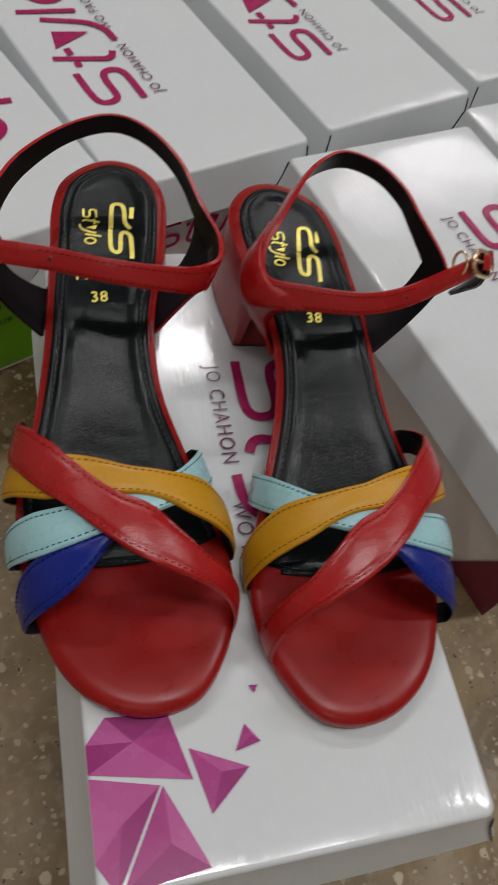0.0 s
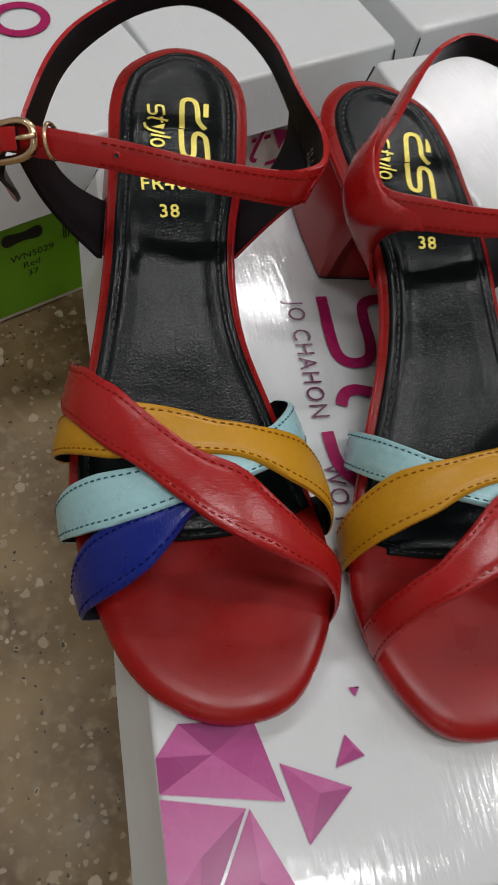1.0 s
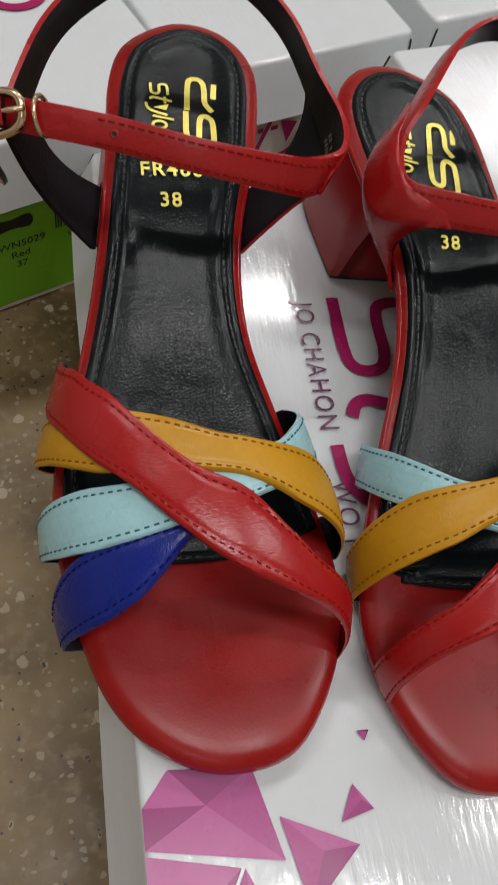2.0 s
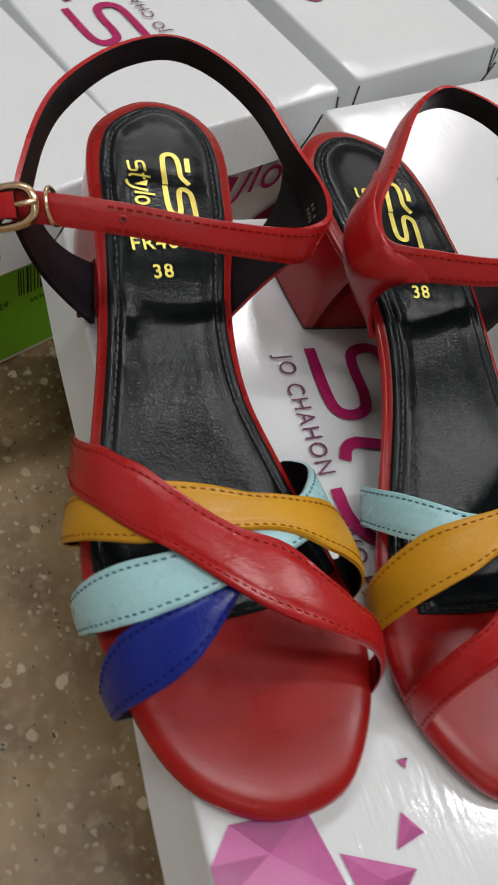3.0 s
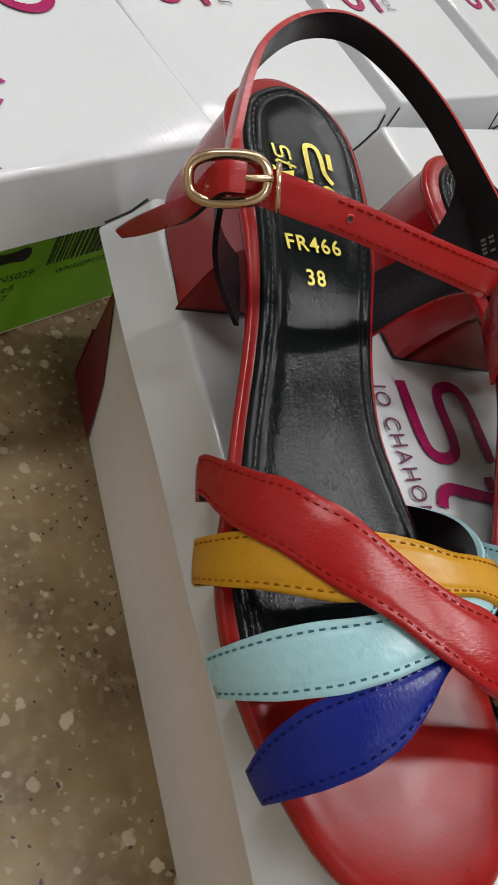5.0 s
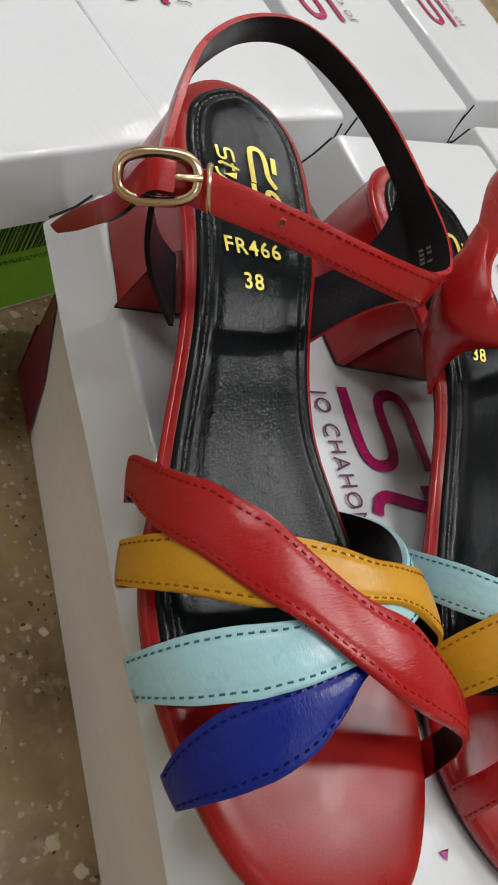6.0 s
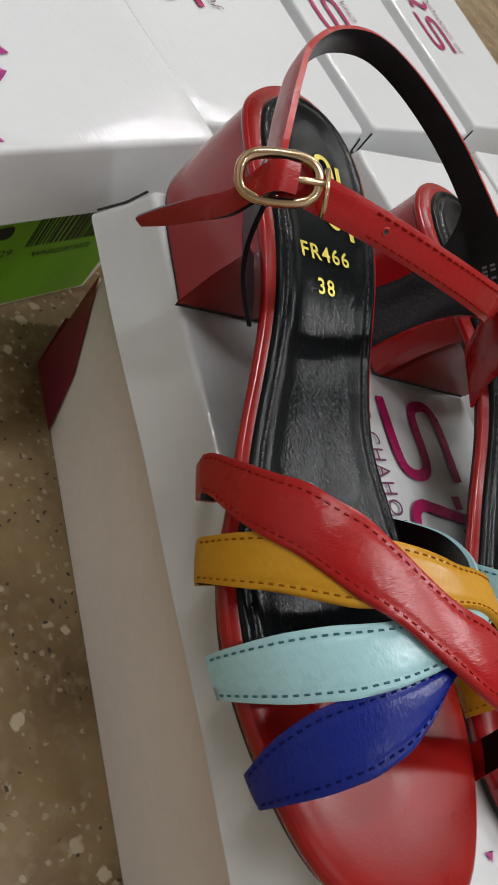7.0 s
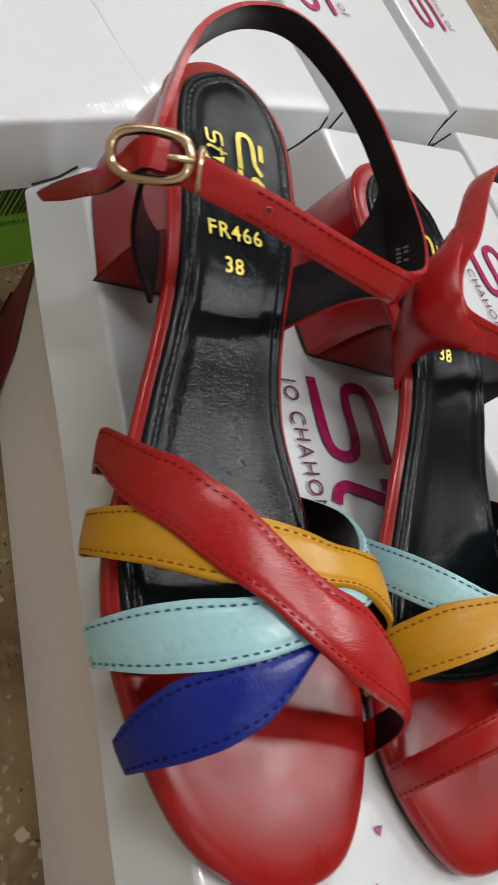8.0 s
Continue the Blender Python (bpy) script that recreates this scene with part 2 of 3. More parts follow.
def logo_shapes(bm, size, z=0.0, tall=1.0, bold=1.0):
    """Plain bent bars, a wedge and a ring in a row; the row runs along +x, one unit is about 0.1 m."""
    def run(r):
        return r * 1.2 if r <= 30 else 36 + (r - 30) * 1.37

    rows = [
        [(30, 23.5), (10, 23.5), (3.5, 21.5), (2, 17.5), (4, 13), (10, 11.8), (20, 11.8), (26.2, 10.2), (28, 6), (26.2, 1.8), (20, 0), (0, 0)],
        [(44, 29), (38, 7), (37.2, 2.5), (38.6, -0.5), (42, -2.2)],
        [(34.5, 19), (38.5, 19)],
        [(44.5, 19), (50, 19)],
        [(76, 21), (69, 2), (64, -4.5), (58.5, -7.5), (50, -8.2)],
        [(85, 30), (79, 0)],
    ]
    rows = [[(run(x), y) for x, y in r] for r in rows]
    for i, r in enumerate(rows):
        p = spline([(x, y, 0) for x, y in r], len(r) * 4)
        stroke(bm, [(v.x * 1e-3 * size, v.y * 1e-3 * size * tall) for v in p], 0.0048 * size * bold, z + i * 0.00003)
    stroke(bm, [((run(98) + 11 * math.cos(a)) * 1e-3 * size, (9 + 9.5 * math.sin(a)) * 1e-3 * size * tall) for a in [i * math.tau / 32 for i in range(32)]], 0.0048 * size * bold, z, closed=True)
    poly(bm, [(x * 1e-3 * size, y * 1e-3 * size * tall) for x, y in ((run(51), 24), (run(65), 20), (run(60), 2))], z)


def shoe_box(label, m, height, HX=0.074, skirt=0.033, taper=0.005, flare=0.005, seed=1, front_print=False, back_print=1.0):
    rnd = random.Random(seed)
    box = tagged(new("shoe_box"), label, "shoe box", "white shoe boxes")
    box.empty_display_size = 0.05
    box.matrix_world = m
    # lid: rounded top edge, slightly sprung skirt, open underneath
    bm = bmesh.new()
    rim = dense(rounded_rect(HX, HY, 0.004))
    levels = [(-0.10, height), (-0.012, height), (-0.0024, height), (-0.0016, height - 0.0001), (-0.0004, height - 0.0007), (0.0, height - 0.0022), (flare * 0.4, height - skirt * 0.5), (flare, height - skirt), (flare - 0.0014, height - skirt), (-0.002, height - skirt * 0.5), (-0.003, height - 0.004)]
    rows = []
    for k, (off, z) in enumerate(levels):
        row = []
        for x, y in rim:
            sx, sy = (HX + off) / HX, (HY + off) / HY
            if k == 0:
                px, py = x * 0.12, y * 0.5
            else:
                px, py = x * sx, y * sy
            w = noise.noise(Vector((px * 14 + seed * 7, py * 14, z * 9))) * 0.0016
            sag = -0.0012 * (1 - (px / HX) ** 2) * (1 - (py / HY) ** 2) if k < 3 else 0
            g = 1 if k > 5 else 0.25
            row.append((px + w * g * (1 if abs(x) > HX - 0.005 else 0), py + w * g * (1 if abs(y) > HY - 0.005 else 0), z + sag + (w * 0.5 if k > 6 else 0)))
        rows.append(row)
    vs, _ = grid(bm, rows, closed_v=True)
    bm.faces.new(vs[0])
    bm.faces.new(list(reversed(vs[-1])))
    lid = sharp(part("lid", bm, CARD, box, "glossy white lid with magenta print"), 50)
    for sx in (-1, 1):
        for sy in (-1, 1):
            bm = bmesh.new()
            ends = []
            for f in (0.97, 0.5, 0.12):
                z, o = height - skirt * f, flare * (0.8 * f if f <= 0.5 else 1.2 * f - 0.2)
                x0, y0 = sx * (HX - 0.0020 + o), sy * (HY + o)
                ends.append([(x0 + i * 0.00025, y0 + j * 0.0005, z) for i, j in ((-1, -1), (1, -1), (1, 1), (-1, 1))])
            vs, _ = grid(bm, ends, closed_v=True)
            bm.faces.new(vs[0]), bm.faces.new(vs[-1])
            part("corner_slit", bm, INK, lid, "dark slit where the lid corner is folded", smooth=False)
    # base: tapering tray
    bm = bmesh.new()
    b0, b1 = rounded_rect(HX - 0.003 - taper, HY - 0.004, 0.003), rounded_rect(HX - 0.0025, HY - 0.003, 0.003)
    top = height - skirt + 0.012
    rows = [[(x * 0.97, y * 0.98, 0.002) for x, y in b0], [(x, y, 0.0005) for x, y in b0]]
    for k in range(1, 5):
        f = k / 4
        rows.append([(x0 + (x1 - x0) * f, y0 + (y1 - y0) * f, 0.0005 + (top - 0.0005) * f) for (x0, y0), (x1, y1) in zip(b0, b1)])
    vs, fs = grid(bm, rows, closed_v=True)
    bm.faces.new(vs[0])
    base = sharp(part("base", bm, CARD_RAW, box, "white card base"), 40)
    eps = 0.00015
    zt = height + eps
    # print on the lid
    bm = bmesh.new()
    logo_shapes(bm, 1.0, tall=1.35)
    bmesh.ops.transform(bm, matrix=Matrix.Translation((0.0135, 0.071, zt)) @ pose(0, 0, 0, 0, 0, -90), verts=bm.verts)
    part("logo", bm, MAGENTA_DEEP, lid, "magenta printed logo shapes", smooth=False)
    for words, start, run in (("JO CHAHON", 0.0690, 0.0550), ("WO PAOON", -0.0055, 0.0545)):
        lettering("tagline", words, 0.0072, TEXT_INK, lid, Matrix.Translation((-0.0022, start, zt)) @ pose(0, 0, 0, 0, 0, -90), "small purple-grey printed words", 1.15, run)
    facets = [
        [(-0.0735, -0.096), (-0.066, -0.0875), (-0.043, -0.0895), (-0.037, -0.1136), (-0.0735, -0.1060)],
        [(-0.0735, -0.1072), (-0.0490, -0.1135), (-0.067, -0.1445), (-0.0735, -0.134)],
        [(-0.0480, -0.1138), (-0.035, -0.142), (-0.0658, -0.1445)],
        [(-0.0370, -0.1030), (-0.016, -0.113), (-0.032, -0.126)],
        [(-0.0150, -0.0980), (-0.010, -0.105), (-0.020, -0.107)],
        [(-0.0107, -0.0845), (-0.0075, -0.085), (-0.009, -0.0875)],
    ]
    for pts in facets:
        bm = bmesh.new()
        cx, cy = sum(p[0] for p in pts) / len(pts) + 0.002, sum(p[1] for p in pts) / len(pts) + 0.001
        c = bm.verts.new((cx, cy, zt))
        ring = [bm.verts.new((x, y, zt)) for x, y in pts]
        for i in range(len(ring)):
            f = bm.faces.new([c, ring[i], ring[(i + 1) % len(ring)]])
            f.material_index = (0, 2, 1)[i % 3]
        part("facet_print", bm, [PINK, PINK_MID, PLUM], lid, "faceted pink printed triangle", smooth=False)
    # label on the front end of the base
    yb = -(HY - 0.0030) - 0.0012
    bm = bmesh.new()
    slab(bm, (-0.050, yb, 0.006), (0.056, yb + 0.0006, 0.070))
    tag = part("end_label", bm, GREEN, base, "green paper size label", smooth=False)
    bm = bmesh.new()
    x = 0.000
    while x < 0.048:
        w = rnd.choice((0.0006, 0.0006, 0.0011, 0.0016))
        slab(bm, (x, yb - 0.0002, 0.050), (x + w, yb, 0.068))
        x += w + rnd.choice((0.0006, 0.0009, 0.0014))
    tagged(part("barcode", bm, INK, tag, "black printed barcode", smooth=False), kind="stuff")
    up = pose(0, 0, 0, 90, 0, 0)
    bm = bmesh.new()
    bm.faces.new([bm.verts.new((-0.022 + 0.011 * math.cos(a), yb - 0.0003, 0.062 + 0.0045 * math.sin(a) + 0.0015 * math.sin(3 * a))) for a in [i * math.tau / 28 for i in range(28)]])
    part("printed_picture", bm, INK, tag, "small dark printed picture", smooth=False)
    for name, body, h, px, pz in (("label_code", "WN5029", 0.0044, -0.030, 0.046), ("label_colour", "Red", 0.0044, -0.024, 0.039), ("label_size", "37", 0.0044, -0.022, 0.032), ("barcode_digits", "WN502913372", 0.0036, 0.006, 0.042)):
        lettering(name, body, h, INK, tag, Matrix.Translation((px, yb - 0.0003, pz)) @ up)
    # print on the back end and round its corners
    yb = HY - 0.0015
    bm = bmesh.new()
    logo_shapes(bm, 0.62, tall=1.25)
    bmesh.ops.transform(bm, matrix=Matrix.Translation((0.046, yb + 0.0008, 0.046)) @ pose(0, 0, 0, 90, 0, 180), verts=bm.verts)
    part("end_logo", bm, MAGENTA_DEEP, base, "magenta printed logo shapes", smooth=False)
    bm = bmesh.new()
    xs = lambda z: HX - 0.0025 - taper * (1 - z / top) + 0.0006
    P = [(-xs(0.002), yb - 0.001, 0.002), (xs(0.002), yb - 0.001, 0.002), (xs(0.030), yb + 0.0005, 0.030), (0.02, yb + 0.0004, 0.014), (-0.03, yb + 0.0004, 0.020), (-xs(0.036), yb + 0.0005, 0.036)]
    bm.faces.new([bm.verts.new(p) for p in P])
    part("end_print", bm, BURGUNDY, base, "burgundy printed end", smooth=False)
    for s in (-1, 1):
        ends = [((yb - 0.002, 0.001), (yb - 0.002, 0.070 * back_print), (HY - 0.028 * back_print, 0.034 * back_print), (HY - 0.038 * back_print, 0.001))]
        if front_print:
            ends.append(((0.002 - HY, 0.001), (0.002 - HY, 0.062), (0.014 - HY, 0.062), (0.040 - HY, 0.001)))
        for pts in ends:
            bm = bmesh.new()
            bm.faces.new([bm.verts.new((s * xs(z), y, z)) for y, z in pts])
            part("corner_print", bm, BURGUNDY, base, "burgundy printed corner", smooth=False)
    return box


def box_at(corner, turn, fx, fy, hx=0.074):
    """The pose of a box one corner of whose lid (fx, fy: -1 or 1) lies at the given place."""
    m = pose(0, 0, 0, 0, 0, turn)
    c = m @ Vector((fx * hx, fy * HY, 0))
    return Matrix.Translation((corner[0] - c.x, corner[1] - c.y, 0)) @ m


shoe_box("white shoe box with magenta print under a pair of sandals", pose(0.021, 0.066, 0), 0.117, skirt=0.026, flare=0.0085, seed=1)
shoe_box("white shoe box with a green end label", box_at((-0.003, 0.261), 25, 1, -1, 0.072), 0.110, 0.072, seed=2)
shoe_box("white shoe box with magenta logo, turned end for end", box_at((-0.006, 0.275), 201, 1, 1, 0.070), 0.104, 0.070, seed=3)
shoe_box("white shoe box with magenta logo, turned end for end", box_at((0.1440, 0.3410), 201, 1, 1, 0.068), 0.100, 0.068, seed=4)
shoe_box("white shoe box with magenta logo at the end of the row", box_at((0.278, 0.397), 201, 1, 1, 0.072), 0.104, 0.072, seed=5)
shoe_box("white shoe box lying beside the pair of sandals", box_at((0.103, 0.302), 15, -1, 1), 0.108, seed=6, front_print=True, back_print=0.5)
shoe_box("white shoe box at the far side of the row", box_at((0.252, 0.362), 16, -1, 1), 0.106, seed=7)


# ---- sandals ----
OX, OY, OZ = -0.026, 0.100, 0.117
HEIGHT = [(-0.06, 0.1265), (0.02, 0.1265), (0.045, 0.128), (0.07, 0.131), (0.102, 0.139), (0.122, 0.1485), (0.137, 0.1555), (0.145, 0.158), (0.157, 0.1605), (0.183, 0.162), (0.25, 0.1645)]
EDGE = [(-0.029, -0.0252), (-0.0465, -0.0180), (-0.0595, -0.0035), (-0.068, 0.0205), (-0.0722, 0.046), (-0.0708, 0.070), (-0.063, 0.096), (-0.0552, 0.130), (-0.0508, 0.165), (-0.0475, 0.198), (-0.0402, 0.2170), (-0.0215, 0.2290),
        (-0.0036, 0.2242), (0.0058, 0.2045), (0.0008, 0.168), (-0.0076, 0.135), (-0.0074, 0.107), (0.001, 0.075), (0.009, 0.045), (0.0115, 0.022), (0.0060, -0.0010), (-0.0090, -0.0215)]
ARCH_L = [(-0.02, -0.051), (-0.006, -0.0635), (0.013, -0.0715), (0.027, -0.0745), (0.046, -0.0765), (0.065, -0.0765), (0.096, -0.067), (0.13, -0.058)]
ARCH_R = [(-0.019, -0.0065), (0.003, 0.0068), (0.019, 0.0112), (0.032, 0.0124), (0.043, 0.0128), (0.073, 0.006), (0.104, -0.003), (0.135, -0.006)]
ARCH_H = [(-0.02, 0.030), (0.03, 0.041), (0.06, 0.044), (0.09, 0.046), (0.12, 0.050)]


def zt(y):
    return smooth_table(HEIGHT, y, 0.008)


def axis_x(y):
    return table([(-0.03, -0.030), (0.02, -0.029), (0.07, -0.0345), (0.13, -0.0315), (0.18, -0.0265), (0.23, -0.0235)], y)


def arch(theta, y, off):
    """A place on the vamp: theta 0 at the outer edge of the sole, 180 at the inner."""
    a, b = smooth_table(ARCH_L, y), smooth_table(ARCH_R, y)
    h, z0 = smooth_table(ARCH_H, y), 0.122 + 0.1 * max(0, y - 0.05)
    t = radians(theta)
    w = (b - a) / 2 + off * (0.25 + 0.75 * math.sin(max(0.0, t)))
    return Vector(((a + b) / 2 - w * math.cos(t), y, z0 + (h + off) * math.sin(t)))


def sandal(label, m, side):
    """side 1: buckle on the -x side; -1: mirrored."""
    thing = tagged(new("sandal"), label, "sandal", "pair of sandals")
    thing.empty_display_size = 0.05
    thing.matrix_world = m

    def place(bm):
        for v in bm.verts:
            v.co = Vector(((v.co.x - OX) * side, v.co.y - OY, v.co.z - OZ))

    def piece(name, bm, mats, parent=thing, tag="", angle=None, smooth=True):
        place(bm)
        ob = part(name, bm, mats, parent, tag, smooth)
        return sharp(ob, angle) if angle else ob

    rim = [v.to_2d() for v in spline([(x, y, 0) for x, y in EDGE], 132, closed=True)]

    def ring(inset, dz, ymin=None, ymax=None):
        out = []
        for i, p in enumerate(rim):
            a, b = rim[i - 1], rim[(i + 1) % len(rim)]
            t = (b - a).normalized()
            q = p + Vector((t.y, -t.x)) * inset
            y = q.y
            if ymin is not None:
                y = max(y, ymin)
            if ymax is not None:
                y = min(y, ymax)
            k = table([(0.05, 1.0), (0.09, 0.66)], y) if dz < -0.0015 else 1.0
            out.append(Vector((q.x, y, zt(y) + dz * k)))
        return out

    def inward(r, f, dz=0.0, lo=0.004, hi=0.2):
        out = []
        for p in r:
            y = min(max(p.y, lo), hi)
            c = Vector((axis_x(y), y, 0))
            q = p.lerp(c, f)
            out.append(Vector((q.x, q.y, zt(q.y) + dz)))
        return out

    # sole: outsole, wrapped rim, red footbed, black padded insole
    bm = bmesh.new()
    vs, _ = grid(bm, [ring(0.003, -0.0065), ring(0.0022, -0.0093), ring(0.006, -0.0095), inward(ring(0.006, -0.0095), 0.5, -0.0055), inward(ring(0.006, -0.0095), 1.0, -0.0055)], closed_v=True)
    bmesh.ops.remove_doubles(bm, verts=bm.verts, dist=0.00002)
    piece("outsole", bm, TREAD, tag="thin dark rubber outsole")
    bm = bmesh.new()
    prof = [(0.0013, -0.0012), (0.0005, -0.0021), (0.0, -0.0040), (0.0005, -0.0062), (0.0028, -0.0075)]
    grid(bm, [ring(i, z) for i, z in prof], closed_v=True)
    piece("sole_edge", bm, RED_RIM, tag="shiny red leather-wrapped sole edge")
    bm = bmesh.new()
    r0 = ring(0.0080, 0)
    grid(bm, [ring(0.0011, -0.0013), ring(0.0020, -0.0006), ring(0.0034, 0.0), ring(0.0052, 0.0004), inward(r0, 0.0, 0.0006), inward(r0, 0.25, 0.0008), inward(r0, 0.6, 0.0006), inward(r0, 1.0, 0.0004)], closed_v=True)
    bmesh.ops.remove_doubles(bm, verts=bm.verts, dist=0.00002)
    piece("footbed", bm, RED_FOOT, tag="smooth red leather footbed")
    bm = bmesh.new()

    def pad(inset, dz):
        out = []
        slim = ring(inset - 0.0014, 0)
        for i, p in enumerate(ring(inset, 0)):
            p = slim[i].lerp(p, table([(0.145, 0.0), (0.195, 1.0), (0.226, 2.3)], p.y))
            u = (p.x - axis_x(p.y)) / 0.04
            y = max(p.y, 0.035 - 0.005 * (1 - min(1, u * u)) + inset * 0.5)
            x = p.x
            if p.y < y:
                hw = 0.034 - inset
                x = max(min(p.x, axis_x(y) + hw), axis_x(y) - hw)
            crease = 0.00035 * noise.noise(Vector((p.x, p.y, side * 0.3)) * 260) if 0.005 < inset < 0.008 else 0.0
            out.append(Vector((x, y, zt(y) + dz + crease)))
        return out

    core = pad(0.0100, 0)
    grid(bm, [pad(0.0045, -0.0002), pad(0.0047, 0.0010), pad(0.0054, 0.0016), pad(0.0072, 0.0017), pad(0.0079, 0.0009), pad(0.0086, 0.0018), pad(0.0098, 0.0021), inward(core, 0.06, 0.0020, 0.05), inward(core, 0.16, 0.0014, 0.05), inward(core, 0.3, 0.0010, 0.05), inward(core, 0.5, 0.0009, 0.05), inward(core, 0.75, 0.0009, 0.05), inward(core, 1.0, 0.0009, 0.05)], closed_v=True)
    bmesh.ops.remove_doubles(bm, verts=bm.verts, dist=0.00002)
    insole = piece("insole", bm, BLACK, tag="black padded glossy insole with a stitched border")

    def stitches(path_pairs, name, mat, parent, pitch=0.0024, length=0.0016, width=0.00055):
        bm = bmesh.new()
        for path, nrm in path_pairs:
            acc, nxt = 0.0, pitch
            for (a, b), n0 in zip(zip(path, path[1:]), nrm):
                d = (b - a).length
                while acc + d >= nxt:
                    f = (nxt - acc) / d
                    c = a.lerp(b, f) + n0 * 0.0002
                    t = (b - a).normalized() * length / 2
                    s = n0.cross(t).normalized() * width / 2
                    u = n0 * 0.0003
                    q = [bm.verts.new(v) for v in (c - t - s, c - t + s, c + t + s, c + t - s)]
                    k = [bm.verts.new(v + u) for v in (c - t * 0.7 - s * 0.5, c - t * 0.7 + s * 0.5, c + t * 0.7 + s * 0.5, c + t * 0.7 - s * 0.5)]
                    bm.faces.new(k)
                    for i in range(4):
                        bm.faces.new([q[i], q[(i + 1) % 4], k[(i + 1) % 4], k[i]])
                    nxt += pitch
                acc += d
        return piece(name, bm, mat, parent, smooth=False)

    groove = pad(0.0079, 0.0010)
    groove.append(groove[0])
    stitches([(groove, [Vector((0, 0, 1))] * len(groove))], "stitching", THREAD_BLACK, insole, 0.0030, 0.0022, 0.0007)
    # gold print
    def lay(ob_or_bm_verts, x, y, turn, dz):
        for v in ob_or_bm_verts:
            u, w = v.co.x, v.co.y
            c, s = math.cos(radians(turn)), math.sin(radians(turn))
            px, py = x + u * c - w * s, y + u * s + w * c
            v.co = Vector((px, py, zt(py) + dz))

    bm = bmesh.new()
    bars = [[(-65, 5), (-58, 125), (-42, 152), (-8, 156), (14, 140), (22, 100), (22, 50), (44, 20), (58, 8)],
            [(71, 140), (64, 70)],
            [(-70, 0), (-68, -100), (-45, -130), (-12, -122), (-5, -40), (12, -16), (40, -22), (58, -50), (62, -165)]]
    bars = [[(u * 7.2e-5, v * 1.02e-4) for u, v in r] for r in bars]
    for b in bars:
        p = spline([(x * side, y, 0) for x, y in b], len(b) * 4)
        stroke(bm, [(v.x, v.y) for v in p], 0.0020)
    lay(bm.verts, -0.0175 if side > 0 else -0.0300, 0.1805, -5 if side > 0 else 5, 0.0014)
    piece("gold_emblem", bm, FOIL, insole, "gold foil emblem of bent bars", smooth=False)
    bm = bmesh.new()
    logo_shapes(bm, 0.150, tall=1.6, bold=1.4)
    for v in bm.verts:
        v.co.x *= 1.0
        if side < 0:
            v.co.y = -v.co.y
    lay(bm.verts, -0.0335 if side > 0 else -0.0135, 0.1935, -92 if side > 0 else -88, 0.0015)
    piece("gold_logo", bm, FOIL, insole, "small gold foil logo shapes", smooth=False)
    for name, body, h, x, y in (("style_code", "FR466", 0.0050, -0.0403 if side > 0 else -0.0370, 0.1525), ("size_number", "38", 0.0047, -0.0345 if side > 0 else -0.0308, 0.1423)):
        cu = bpy.data.curves.new(name, "FONT")
        cu.body, cu.size, cu.resolution_u = body, h / 0.69, 3
        cu.space_character, cu.offset = 1.15, 0.00012
        tmp = new(name, cu)
        me = bpy.data.meshes.new_from_object(tmp)
        bpy.data.objects.remove(tmp)
        bm = bmesh.new()
        bm.from_mesh(me)
        bpy.data.meshes.remove(me)
        if side < 0:
            wid = max(v.co.x for v in bm.verts)
            for v in bm.verts:
                v.co.x = wid - v.co.x
        lay(bm.verts, x, y, 0, 0.0019 if name == "style_code" else 0.0013)
        piece(name, bm, FOIL, insole, "gold foil printed characters", smooth=False)

    # heel block
    bm = bmesh.new()
    yf = 0.160

    def heel_ring(inset, zz, front):
        pts = [v for v in ring(inset, 0)]
        out = []
        for p in pts:
            y = max(p.y, front)
            x = p.x
            if p.y < front:
                lim = 0.0245 - inset
                x = max(min(p.x, axis_x(front) + lim), axis_x(front) - lim)
            out.append(Vector((x, y, zz if zz is not None else zt(y) - 0.0035)))
        return out

    rows = [heel_ring(0.0012, None, yf - 0.006), heel_ring(0.0000, 0.150, yf - 0.003), heel_ring(-0.0014, 0.138, yf - 0.001), heel_ring(-0.0028, 0.1188, yf + 0.001)]
    vs, _ = grid(bm, rows, closed_v=True)
    bm.faces.new(vs[-1])
    bm.faces.new(vs[0])
    bmesh.ops.remove_doubles(bm, verts=bm.verts, dist=0.00005)
    heel = piece("heel", bm, RED_RIM, tag="red leather-covered block heel", angle=40)
    bm = bmesh.new()
    vs, _ = grid(bm, [heel_ring(-0.0022, 0.1189, yf + 0.0014), heel_ring(-0.0024, 0.1172, yf + 0.0012)], closed_v=True)
    bm.faces.new(vs[0]), bm.faces.new(vs[-1])
    bmesh.ops.remove_doubles(bm, verts=bm.verts, dist=0.00005)
    piece("heel_tip", bm, TREAD, heel, "dark rubber heel tip", angle=40)

